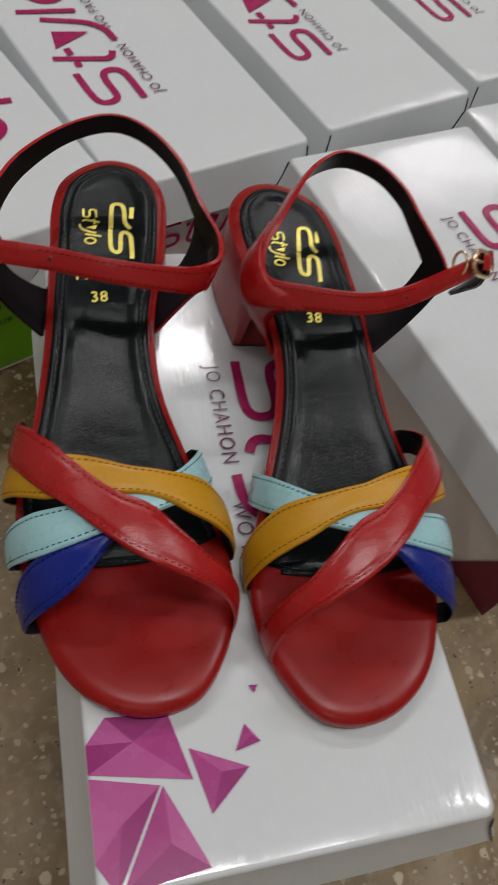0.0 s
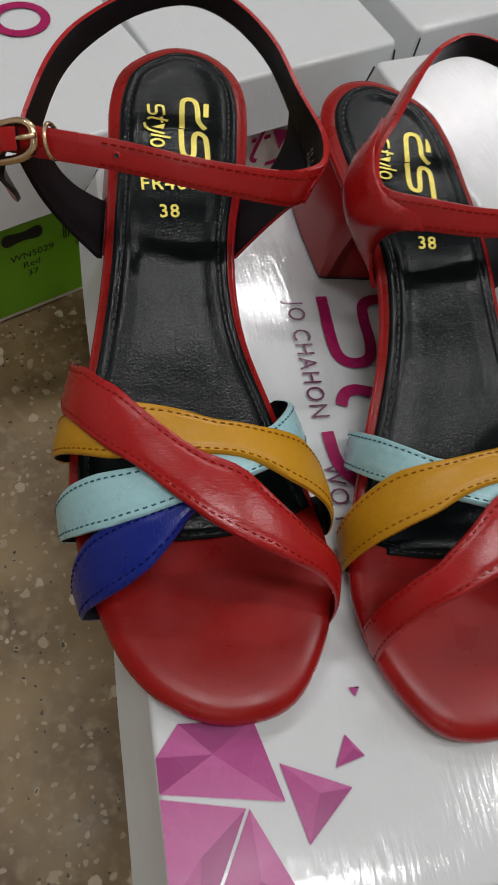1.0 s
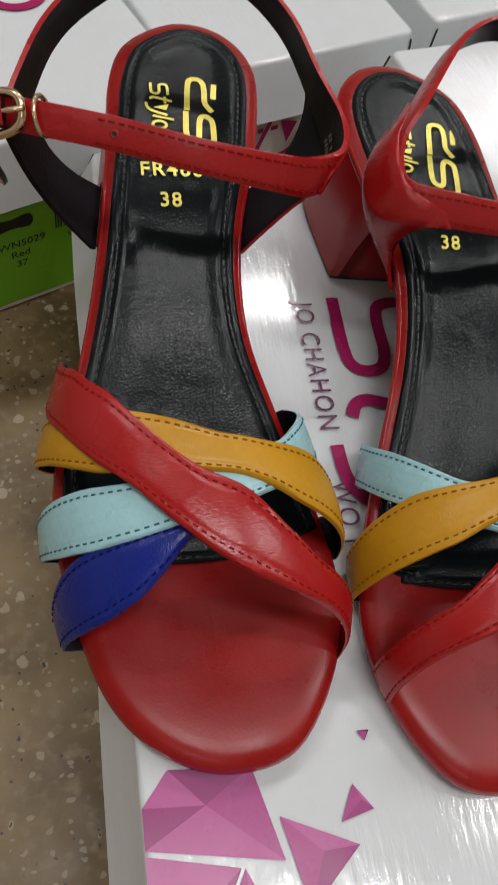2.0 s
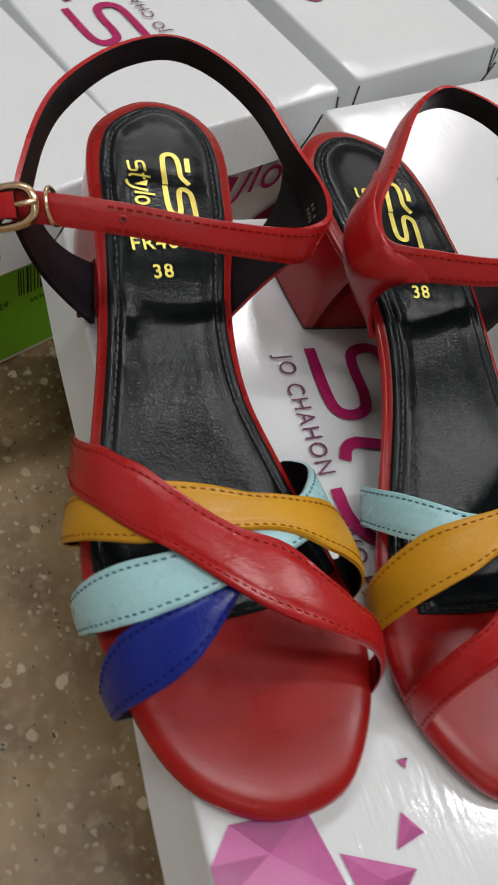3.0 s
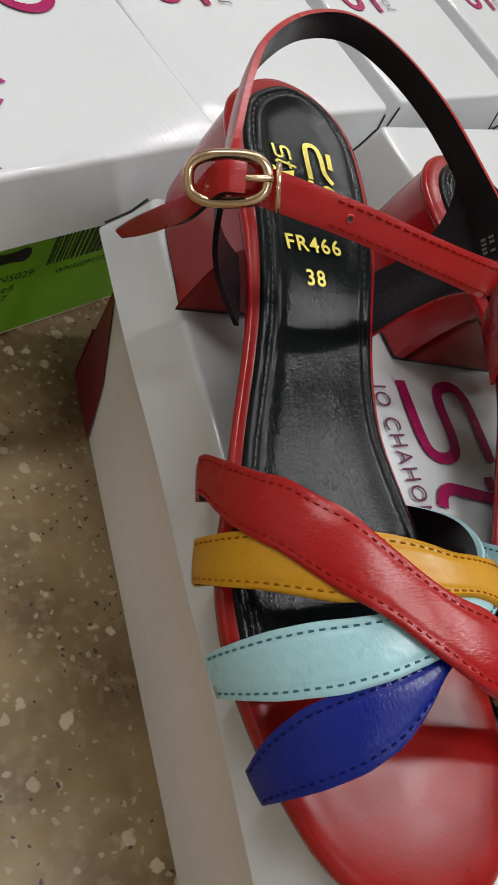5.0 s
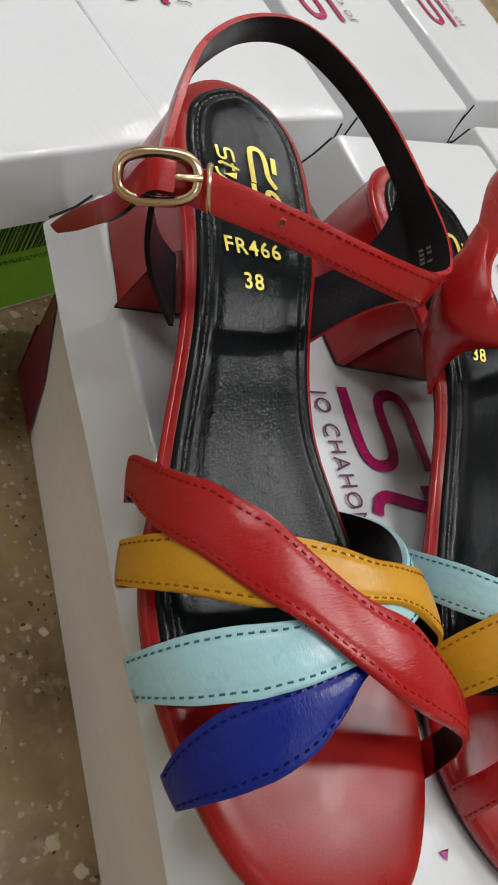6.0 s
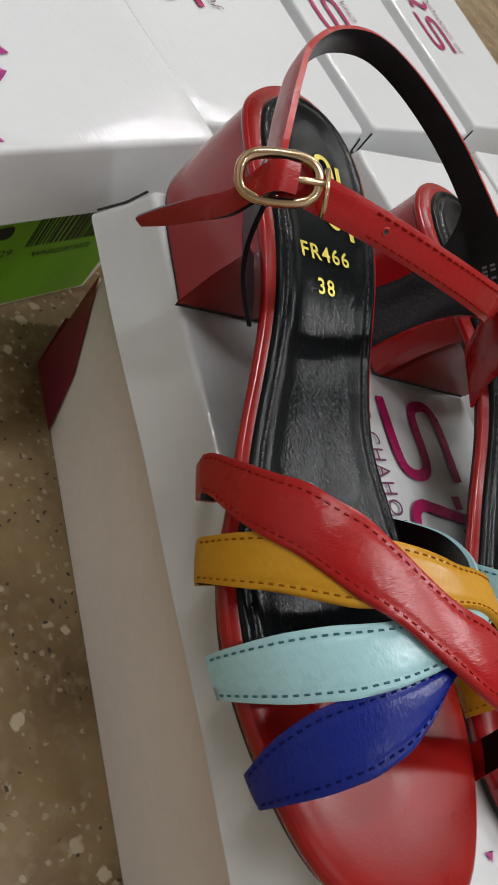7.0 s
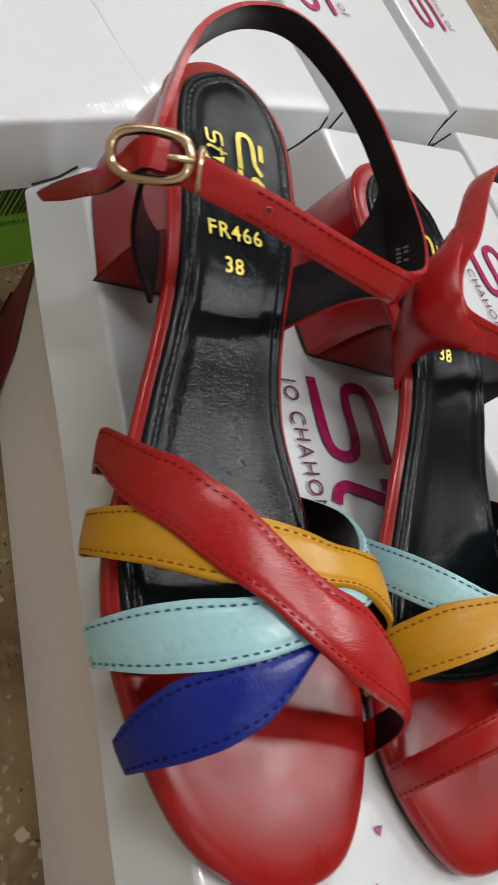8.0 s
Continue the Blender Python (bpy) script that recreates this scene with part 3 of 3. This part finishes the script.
    # vamp straps
    def strap(name, mat, thread, upper, lower, t0, t1, lift, tuck0=True, tuck1=True, tag=""):
        N, K, th = 56, 17, 0.0014
        tops, bots = [], []
        for i in range(N):
            t = t0 + (t1 - t0) * i / (N - 1)
            yu, yl = smooth_table(upper, t, 3.5), smooth_table(lower, t, 3.5)
            rowt, rowb = [], []
            for k in range(K):
                f = k / (K - 1)
                y = yl + (yu - yl) * f
                e = abs(2 * f - 1)
                puff = table([(0, 0.0009), (0.5, 0.0008), (0.66, 0.0006), (0.76, 0.00025), (0.86, 0.0006), (0.94, 0.0005), (1.0, 0.0)], e)
                rowt.append(arch(t, y, lift + puff)), rowb.append(arch(t, y, lift + puff * 0.5 - th))
            tops.append(rowt), bots.append(rowb)

        def tucked(rt, rb, s):
            a = [Vector((p.x + s * 0.0022, p.y, 0.1205 if p.z < 0.128 else p.z - 0.004)) for p in rt]
            b = [Vector((p.x + s * 0.0100, p.y, a[j].z - 0.0016)) for j, p in enumerate(rt)]
            return a, b, [v + Vector((s * 0.001, 0, 0.0008)) for v in a], [v + Vector((0, 0, 0.0010)) for v in b]

        if tuck0:
            a, b, a2, b2 = tucked(tops[0], bots[0], 1)
            tops[:0], bots[:0] = [b, a], [b2, a2]
        if tuck1:
            a, b, a2, b2 = tucked(tops[-1], bots[-1], -1)
            tops += [a, b]
            bots += [a2, b2]
        bm = bmesh.new()
        va, _ = grid(bm, tops)
        vb, under = grid(bm, bots, mat=1)
        n, k = len(va), len(va[0])
        if name == "red_strap":
            for f in under[-(k - 1) * 5:]:
                f.material_index = 0
        for i in range(n - 1):
            for j in (0, k - 1):
                bm.faces.new([va[i][j], va[i + 1][j], vb[i + 1][j], vb[i][j]])
        for i in (0, n - 1):
            for j in range(k - 1):
                bm.faces.new([va[i][j], va[i][j + 1], vb[i][j + 1], vb[i][j]])
        ob = piece(name, bm, [mat, LINING], tag=tag, angle=55)
        pairs = []
        for which in (0, 1):
            path, nr = [], []
            for i in range(N):
                t = t0 + (t1 - t0) * i / (N - 1)
                yu, yl = smooth_table(upper, t, 3.5), smooth_table(lower, t, 3.5)
                y = yu - 0.12 * (yu - yl) if which else yl + 0.12 * (yu - yl)
                if yu - yl < 0.006:
                    continue
                path.append(arch(t, y, lift + 0.0002))
                nr.append((arch(t, y, lift + 0.002) - arch(t, y, lift)).normalized())
            pairs.append((path, nr))
        stitches(pairs, "stitching", thread, ob, 0.0026, 0.0014, 0.00055)
        return ob

    strap("blue_strap", BLUE, THREAD_BLUE, [(-10, 0.0195), (0, 0.0205), (18, 0.0264), (34, 0.0300), (48, 0.0310), (80, 0.0320), (96, 0.0325)], [(-10, 0.0122), (5, 0.0122), (31, 0.0122), (47, 0.0132), (61, 0.0163), (72, 0.022), (82, 0.0294), (96, 0.0318)], 0, 92, 0.0, tuck1=False, tag="royal blue leather strap with navy stitching")
    strap("light_blue_strap", AQUA, THREAD_AQUA, [(-10, 0.049), (6, 0.049), (30, 0.0482), (46, 0.0468), (58, 0.0450), (70, 0.0440), (95, 0.048), (121, 0.0545), (150, 0.070), (180, 0.084), (190, 0.086)], [(-10, 0.0395), (0, 0.0383), (28, 0.0325), (48, 0.0299), (64, 0.0300), (78, 0.0315), (100, 0.036), (125, 0.044), (150, 0.055), (180, 0.070), (190, 0.072)], 0, 180, 0.0012, tag="light blue leather strap with slate stitching")
    strap("mustard_strap", MUSTARD, THREAD_MUSTARD, [(-10, 0.0795), (0, 0.079), (20, 0.0745), (70, 0.0620), (83, 0.0582), (95, 0.0543), (113, 0.0528), (138, 0.0535), (160, 0.050), (180, 0.046), (190, 0.045)], [(-10, 0.068), (0, 0.0675), (31, 0.0577), (55, 0.0487), (87, 0.0443), (100, 0.0433), (111, 0.0407), (122, 0.0369), (138, 0.0346), (160, 0.0325), (180, 0.0315), (190, 0.031)], 0, 180, 0.0030, tag="mustard yellow leather strap with brown stitching")
    strap("red_strap", RED, THREAD_RED, [(-10, 0.104), (4, 0.1016), (35, 0.0842), (44, 0.0802), (55, 0.0723), (62, 0.0684), (70, 0.060), (80, 0.050), (87, 0.0440), (100, 0.0390), (112, 0.0290), (125, 0.0212), (141, 0.0174), (160, 0.0133), (180, 0.0105), (190, 0.010)], [(-10, 0.0945), (4, 0.0900), (22, 0.0757), (41, 0.0634), (55, 0.0510), (66, 0.0427), (74, 0.0341), (81, 0.0285), (88, 0.0228), (101, 0.0165), (118, 0.0118), (133, 0.0091), (160, 0.0040), (180, 0.0005), (190, 0.0)], 0, 180, 0.0048, tag="red leather strap crossing over the others")

    # ankle strap: ribbon of centre line, width direction and width
    def ribbon(name, mats, keys, n, tag="", th=0.0016, parent=thing, closed=False):
        C = spline([k[0] for k in keys], n)
        W = spline([k[1] for k in keys], n)
        S = spline([(k[2], 0, 0) for k in keys], n)
        tops, bots = [], []
        for i in range(n):
            t = (C[min(i + 1, n - 1)] - C[max(i - 1, 0)]).normalized()
            w = W[i].normalized()
            w = (w - t * w.dot(t)).normalized()
            nr = t.cross(w).normalized()
            a, b = [], []
            for k in range(7):
                f = k / 3 - 1
                puff = 0.0006 * (1 - abs(f) ** 4)
                a.append(C[i] + w * S[i].x / 2 * f + nr * (th / 2 + puff))
                b.append(C[i] + w * S[i].x / 2 * f - nr * (th / 2 + puff * 0.4))
            tops.append(a), bots.append(b)
        bm = bmesh.new()
        va, _ = grid(bm, tops)
        vb, _ = grid(bm, bots, mat=1)
        for i in range(n - 1):
            for j in (0, 6):
                bm.faces.new([va[i][j], va[i + 1][j], vb[i + 1][j], vb[i][j]])
        for i in (0, n - 1):
            for j in range(6):
                bm.faces.new([va[i][j], va[i][j + 1], vb[i][j + 1], vb[i][j]])
        ob = piece(name, bm, mats, parent, tag, 55)
        return ob, tops

    V = Vector
    if side > 0:
        front = [((-0.0835, 0.1415, 0.1922), 0.0070), ((-0.0740, 0.1380, 0.1942), 0.0086), ((-0.0500, 0.1315, 0.1950), 0.0088), ((-0.0280, 0.1245, 0.1950), 0.0090), ((-0.0060, 0.1230, 0.1915), 0.0100), ((0.0065, 0.1262, 0.1875), 0.0115)]
        back = [((0.0140, 0.1335, 0.1857), 0.0128), ((0.0160, 0.1450, 0.1880), 0.0120), ((0.0115, 0.1600, 0.1925), 0.0092), ((0.0065, 0.1840, 0.1945), 0.0085), ((-0.0045, 0.2035, 0.1955), 0.0082), ((-0.0190, 0.2115, 0.1958), 0.0080), ((-0.0385, 0.2045, 0.1955), 0.0082), ((-0.0565, 0.1880, 0.1950), 0.0098), ((-0.0670, 0.1710, 0.1945), 0.0106), ((-0.0745, 0.1520, 0.1905), 0.0110), ((-0.0765, 0.1440, 0.1875), 0.0110)]
        tops_out = [(-0.0800, 0.1390, 0.1880), (-0.0770, 0.1450, 0.1860), (-0.0745, 0.1540, 0.1870)]
        c0, tip = V((-0.0805, 0.1390, 0.1930)), [(-0.0893, 0.1497, 0.1765), (-0.0867, 0.1568, 0.1612), (-0.0840, 0.1640, 0.1460)]
    else:
        front = [((-0.1070, 0.1580, 0.1850), 0.0085), ((-0.0830, 0.1450, 0.1860), 0.0088), ((-0.0580, 0.1330, 0.1860), 0.0088), ((-0.0370, 0.1290, 0.1860), 0.0092), ((-0.0138, 0.1326, 0.1850), 0.0105), ((0.0000, 0.1362, 0.1837), 0.0122)]
        back = [((0.0050, 0.1430, 0.1840), 0.0135), ((0.0035, 0.1540, 0.1875), 0.0125), ((-0.0045, 0.1650, 0.1930), 0.0100), ((-0.0205, 0.1910, 0.1950), 0.0088), ((-0.0320, 0.2030, 0.1955), 0.0082), ((-0.0450, 0.2080, 0.1955), 0.0080), ((-0.0590, 0.2010, 0.1950), 0.0082), ((-0.0670, 0.1850, 0.1950), 0.0085), ((-0.0700, 0.1710, 0.1935), 0.0090), ((-0.0760, 0.1550, 0.1880), 0.0110), ((-0.0780, 0.1480, 0.1850), 0.0110)]
        tops_out = [(-0.0820, 0.1450, 0.1830), (-0.0790, 0.1500, 0.1810), (-0.0760, 0.1580, 0.1830)]
        c0, tip = V((-0.1000, 0.1540, 0.1860)), [(-0.1100, 0.1600, 0.1780), (-0.1100, 0.1660, 0.1640), (-0.1060, 0.1700, 0.1500)]
    lean = [(-0.1, 0.55, 0.8), (-0.1, 0.6, 0.8), (0, 0.6, 0.8), (0, 0.6, 0.8), (0.1, 0.5, 0.85), (0.2, 0.4, 0.9), (0.3, 0.1, 0.95)]
    if side < 0:
        lean[4:6] = [(0.05, 0.5, 0.85), (-0.1, 0.45, 0.88)]
    front = [(V(p), V(u), w) for (p, w), u in zip(front, lean)]
    lean = [(0.3, 0.1, 0.95), (0.2, 0, 1), (0.1, 0, 1), (0.05, 0.05, 1), (0, 0.1, 1), (0, 0.15, 1), (0, 0.1, 1), (-0.05, 0.05, 1), (-0.1, 0, 1), (-0.2, 0, 1), (-0.3, 0, 0.95)]
    if side < 0:
        lean[:5] = [(-0.35, 0.25, 0.9), (-0.5, 0.1, 0.86), (-0.5, 0.0, 0.86), (-0.4, -0.1, 0.9), (-0.2, -0.05, 0.97)]
    back = [(V(p), V(u), w) for (p, w), u in zip(back, lean)]
    ob, tops = ribbon("ankle_strap", [RED, LINING], front + back, 130, "red leather ankle strap looping behind the heel")
    pr = []
    for j, sgn in ((1, 1), (5, 1)):
        path = [r[j] for r in tops[14:48]]
        nr = [((r[2] - r[4]).cross(tops[i + 15][3] - r[3])).normalized() for i, r in enumerate(tops[14:48])]
        nr = [v if v.z > 0 else -v for v in nr]
        pr.append((path, nr))
    stitches(pr, "stitching", THREAD_RED, ob, 0.0027, 0.0018)
    # wings that carry the ankle strap, from the sole up
    def wing(name, low, high, bulge, tag):
        n, k = 15, 13
        A, B = spline(low, n), spline(high, n)
        outer, inner = [], []
        for j in range(k):
            f = j / (k - 1)
            waist = 1 - 0.18 * math.sin(math.pi * f)
            ca = (A[0] + A[-1]).lerp(B[0] + B[-1], f) / 2
            row = []
            for i in range(n):
                p = A[i].lerp(B[i], f)
                p = ca + (p - ca) * waist + V((bulge * math.sin(math.pi * f), 0, -abs(bulge) * 0.5 * math.sin(math.pi * f)))
                row.append(p)
            outer.append(row)
            inner.append([p - V((0.0016 if bulge > 0 else -0.0016, 0, 0)) for p in row])
        bm = bmesh.new()
        va, _ = grid(bm, outer)
        vb, _ = grid(bm, inner, mat=1)
        for i in range(k - 1):
            for j in (0, n - 1):
                bm.faces.new([va[i][j], va[i + 1][j], vb[i + 1][j], vb[i][j]])
        for i in (0, k - 1):
            for j in range(n - 1):
                bm.faces.new([va[i][j], va[i][j + 1], vb[i][j + 1], vb[i][j]])
        return piece(name, bm, [LINING, LINING], tag=tag, angle=55)

    def y_panel(name, low, s0, s1, tag):
        """A panel that laps over the ankle strap and draws in towards the sole in a concave Y."""
        n = 33
        A = spline(low, n)
        mid = tops[(s0 + s1) // 2]
        pull = mid[0] - (mid[6] - mid[0]).normalized() * 0.005
        cols, offs = [], []
        for i in range(n):
            u = i / (n - 1)
            q = s0 + (s1 - s0) * u
            k, f = min(int(q), s1 - 1), q - min(int(q), s1 - 1)
            bot, top = tops[k][0].lerp(tops[k + 1][0], f), tops[k][6].lerp(tops[k + 1][6], f)
            nr = (tops[k + 1][3] - tops[k][3]).cross(top - bot).normalized()
            c = 0.04 + 0.965 * math.sin(math.pi * u) ** 0.4
            edge = abs(2 * u - 1)
            col = [bot.lerp(top, c * g) + nr * h for g, h in ((1, 0.0004), (0.95, 0.0010), (0.6, 0.0012), (0.3, 0.0011), (0.0, 0.0009))]
            ctrl = bot.lerp(pull, 0.15 + 0.6 * edge ** 1.5) - (top - bot) * 0.45
            off = [nr * 0.0012] * 5
            for j in range(1, 13):
                f = j / 12
                col.append(col[4] * (1 - f) ** 2 + ctrl * 2 * f * (1 - f) + A[i] * f * f if j < 12 else A[i].copy())
                off.append((nr * 0.0012).lerp(V((0.0016, 0, 0)), f))
            cols.append(col), offs.append(off)
        bm = bmesh.new()
        va, _ = grid(bm, cols)
        vb, _ = grid(bm, [[p - o for p, o in zip(c, d)] for c, d in zip(cols, offs)], mat=1)
        m = len(va[0])
        for i in range(n - 1):
            for j in (0, m - 1):
                bm.faces.new([va[i][j], va[i + 1][j], vb[i + 1][j], vb[i][j]])
        for i in (0, n - 1):
            for j in range(m - 1):
                bm.faces.new([va[i][j], va[i][j + 1], vb[i][j + 1], vb[i][j]])
        return piece(name, bm, [RED, LINING], tag=tag, angle=55)

    y_panel("inner_quarter", [(-0.0070, 0.1320, 0.1475), (-0.0062, 0.1410, 0.1505), (-0.0050, 0.1520, 0.1540)], 43 if side > 0 else 32, 66, "red leather side panel with black lining")
    wing("outer_quarter", [(-0.0570, 0.1330, 0.1480), (-0.0555, 0.1430, 0.1515), (-0.0540, 0.1540, 0.1540)], tops_out, -0.0035, "black lined side panel under the buckle")

    bm = bmesh.new()
    for r in range(2):
        for c in range(4):
            k = 52 + c
            w, t = (tops[k][6] - tops[k][0]).normalized(), (tops[k + 1][3] - tops[k][3]).normalized()
            p = tops[k][3] - t.cross(w) * 0.0030 + w * (0.0002 - r * 0.0026)
            if (r, c) != (0, 1):
                bm.faces.new([bm.verts.new(p + t * i + w * j) for i, j in ((0, -0.0008), (0.0009, -0.0008), (0.0009, 0.0008), (0, 0.0008))])
    tagged(piece("lining_print", bm, PALE, tag="small pale stamped bars", smooth=False), kind="stuff")

    # punched hole in the strap beside the buckle
    bm = bmesh.new()
    k = 16
    w, t = (tops[k][6] - tops[k][0]).normalized(), (tops[k + 1][3] - tops[k][3]).normalized()
    nr = t.cross(w).normalized()
    lip = [[tops[k][3] + nr * h + (t * math.cos(q * math.tau / 14) + w * math.sin(q * math.tau / 14)) * r for q in range(14)] for r, h in ((0.0013, 0.0), (0.0010, 0.0003), (0.0007, 0.0001))]
    vs, _ = grid(bm, lip, closed_v=True)
    f = bm.faces.new(vs[-1])
    f.material_index = 1
    piece("strap_hole", bm, [RED, INK], ob, "small punched hole")

    # buckle
    def tube(bm, path, r, closed=False, seg=10):
        n = len(path)
        rows = []
        for i in range(n):
            a = path[i - 1] if closed or i else path[i]
            b = path[(i + 1) % n] if closed or i < n - 1 else path[i]
            t = (b - a).normalized()
            u = t.cross(V((0.3, 0.2, 1))).normalized()
            w = t.cross(u)
            rows.append([path[i] + (u * math.cos(c) + w * math.sin(c)) * r for c in [q * math.tau / seg for q in range(seg)]])
        vs, _ = grid(bm, rows, closed_u=closed, closed_v=True)
        if not closed:
            bm.faces.new(vs[0]), bm.faces.new(vs[-1])

    ax = V((0.80, -0.31, 0.49)).normalized()
    ay = V((-0.1, 0.78, 0.60))
    ay = (ay - ax * ay.dot(ax)).normalized()
    az = ax.cross(ay).normalized()
    az = az if az.z > 0 else -az
    bm = bmesh.new()
    oval = []
    for i in range(40):
        a = i * math.tau / 40
        cx, sy = math.cos(a), math.sin(a)
        oval.append(c0 + az * 0.0012 + ax * 0.0088 * math.copysign(abs(cx) ** 0.7, cx) + ay * 0.0051 * math.copysign(abs(sy) ** 0.7, sy))
    tube(bm, oval, 0.0013, closed=True)
    buckle = piece("buckle", bm, GOLD, tag="polished gold-coloured oval buckle")
    bm = bmesh.new()
    tube(bm, [c0 + az * 0.0024 + ax * 0.0005, c0 + az * 0.0030 + ax * 0.005, c0 + az * 0.0022 + ax * 0.0102], 0.0008)
    piece("prong", bm, GOLD, buckle, "gold-coloured buckle prong")
    bm = bmesh.new()
    loop = [c0 + ax * 0.0112 + ay * (0.0050 * math.cos(a) - 0.0012) + az * (0.0034 * math.sin(a) - 0.0040) for a in [i * math.tau / 24 for i in range(24)]]
    tube(bm, loop, 0.0007, closed=True)
    piece("keeper_ring", bm, GOLD, buckle, "thin gold-coloured keeper ring")
    # strap folded round the buckle bar, and its tail
    root = c0 - ax * 0.0105 - az * 0.0055 - ay * 0.0060
    tail = [(c0 + ax * 0.004 + az * 0.0026, ay, 0.0066), (c0 - ax * 0.001 + az * 0.0036, ay, 0.0066), (c0 - ax * 0.0062 - az * 0.0010 - ay * 0.0034, ay, 0.0058), (root, ay, 0.0056), (root.lerp(V(tip[2]), 0.36), V((-0.4, 0.5, 0.6)), 0.0054), (root.lerp(V(tip[2]), 0.7), V((-0.6, 0.5, 0.4)), 0.0048), (V(tip[2]), V((-0.7, 0.5, 0.3)), 0.0030)]
    ribbon("strap_tail", [LINING, RED], tail, 30, "red leather strap end through the buckle", parent=buckle)
    return thing


sandal("multicoloured red block-heel sandal with its buckle towards the box edge", pose(OX, OY, OZ), 1)
sandal("multicoloured red block-heel sandal, mirror of its mate", pose(0.0590, 0.0835, OZ, 0, 0, -4.0), -1)
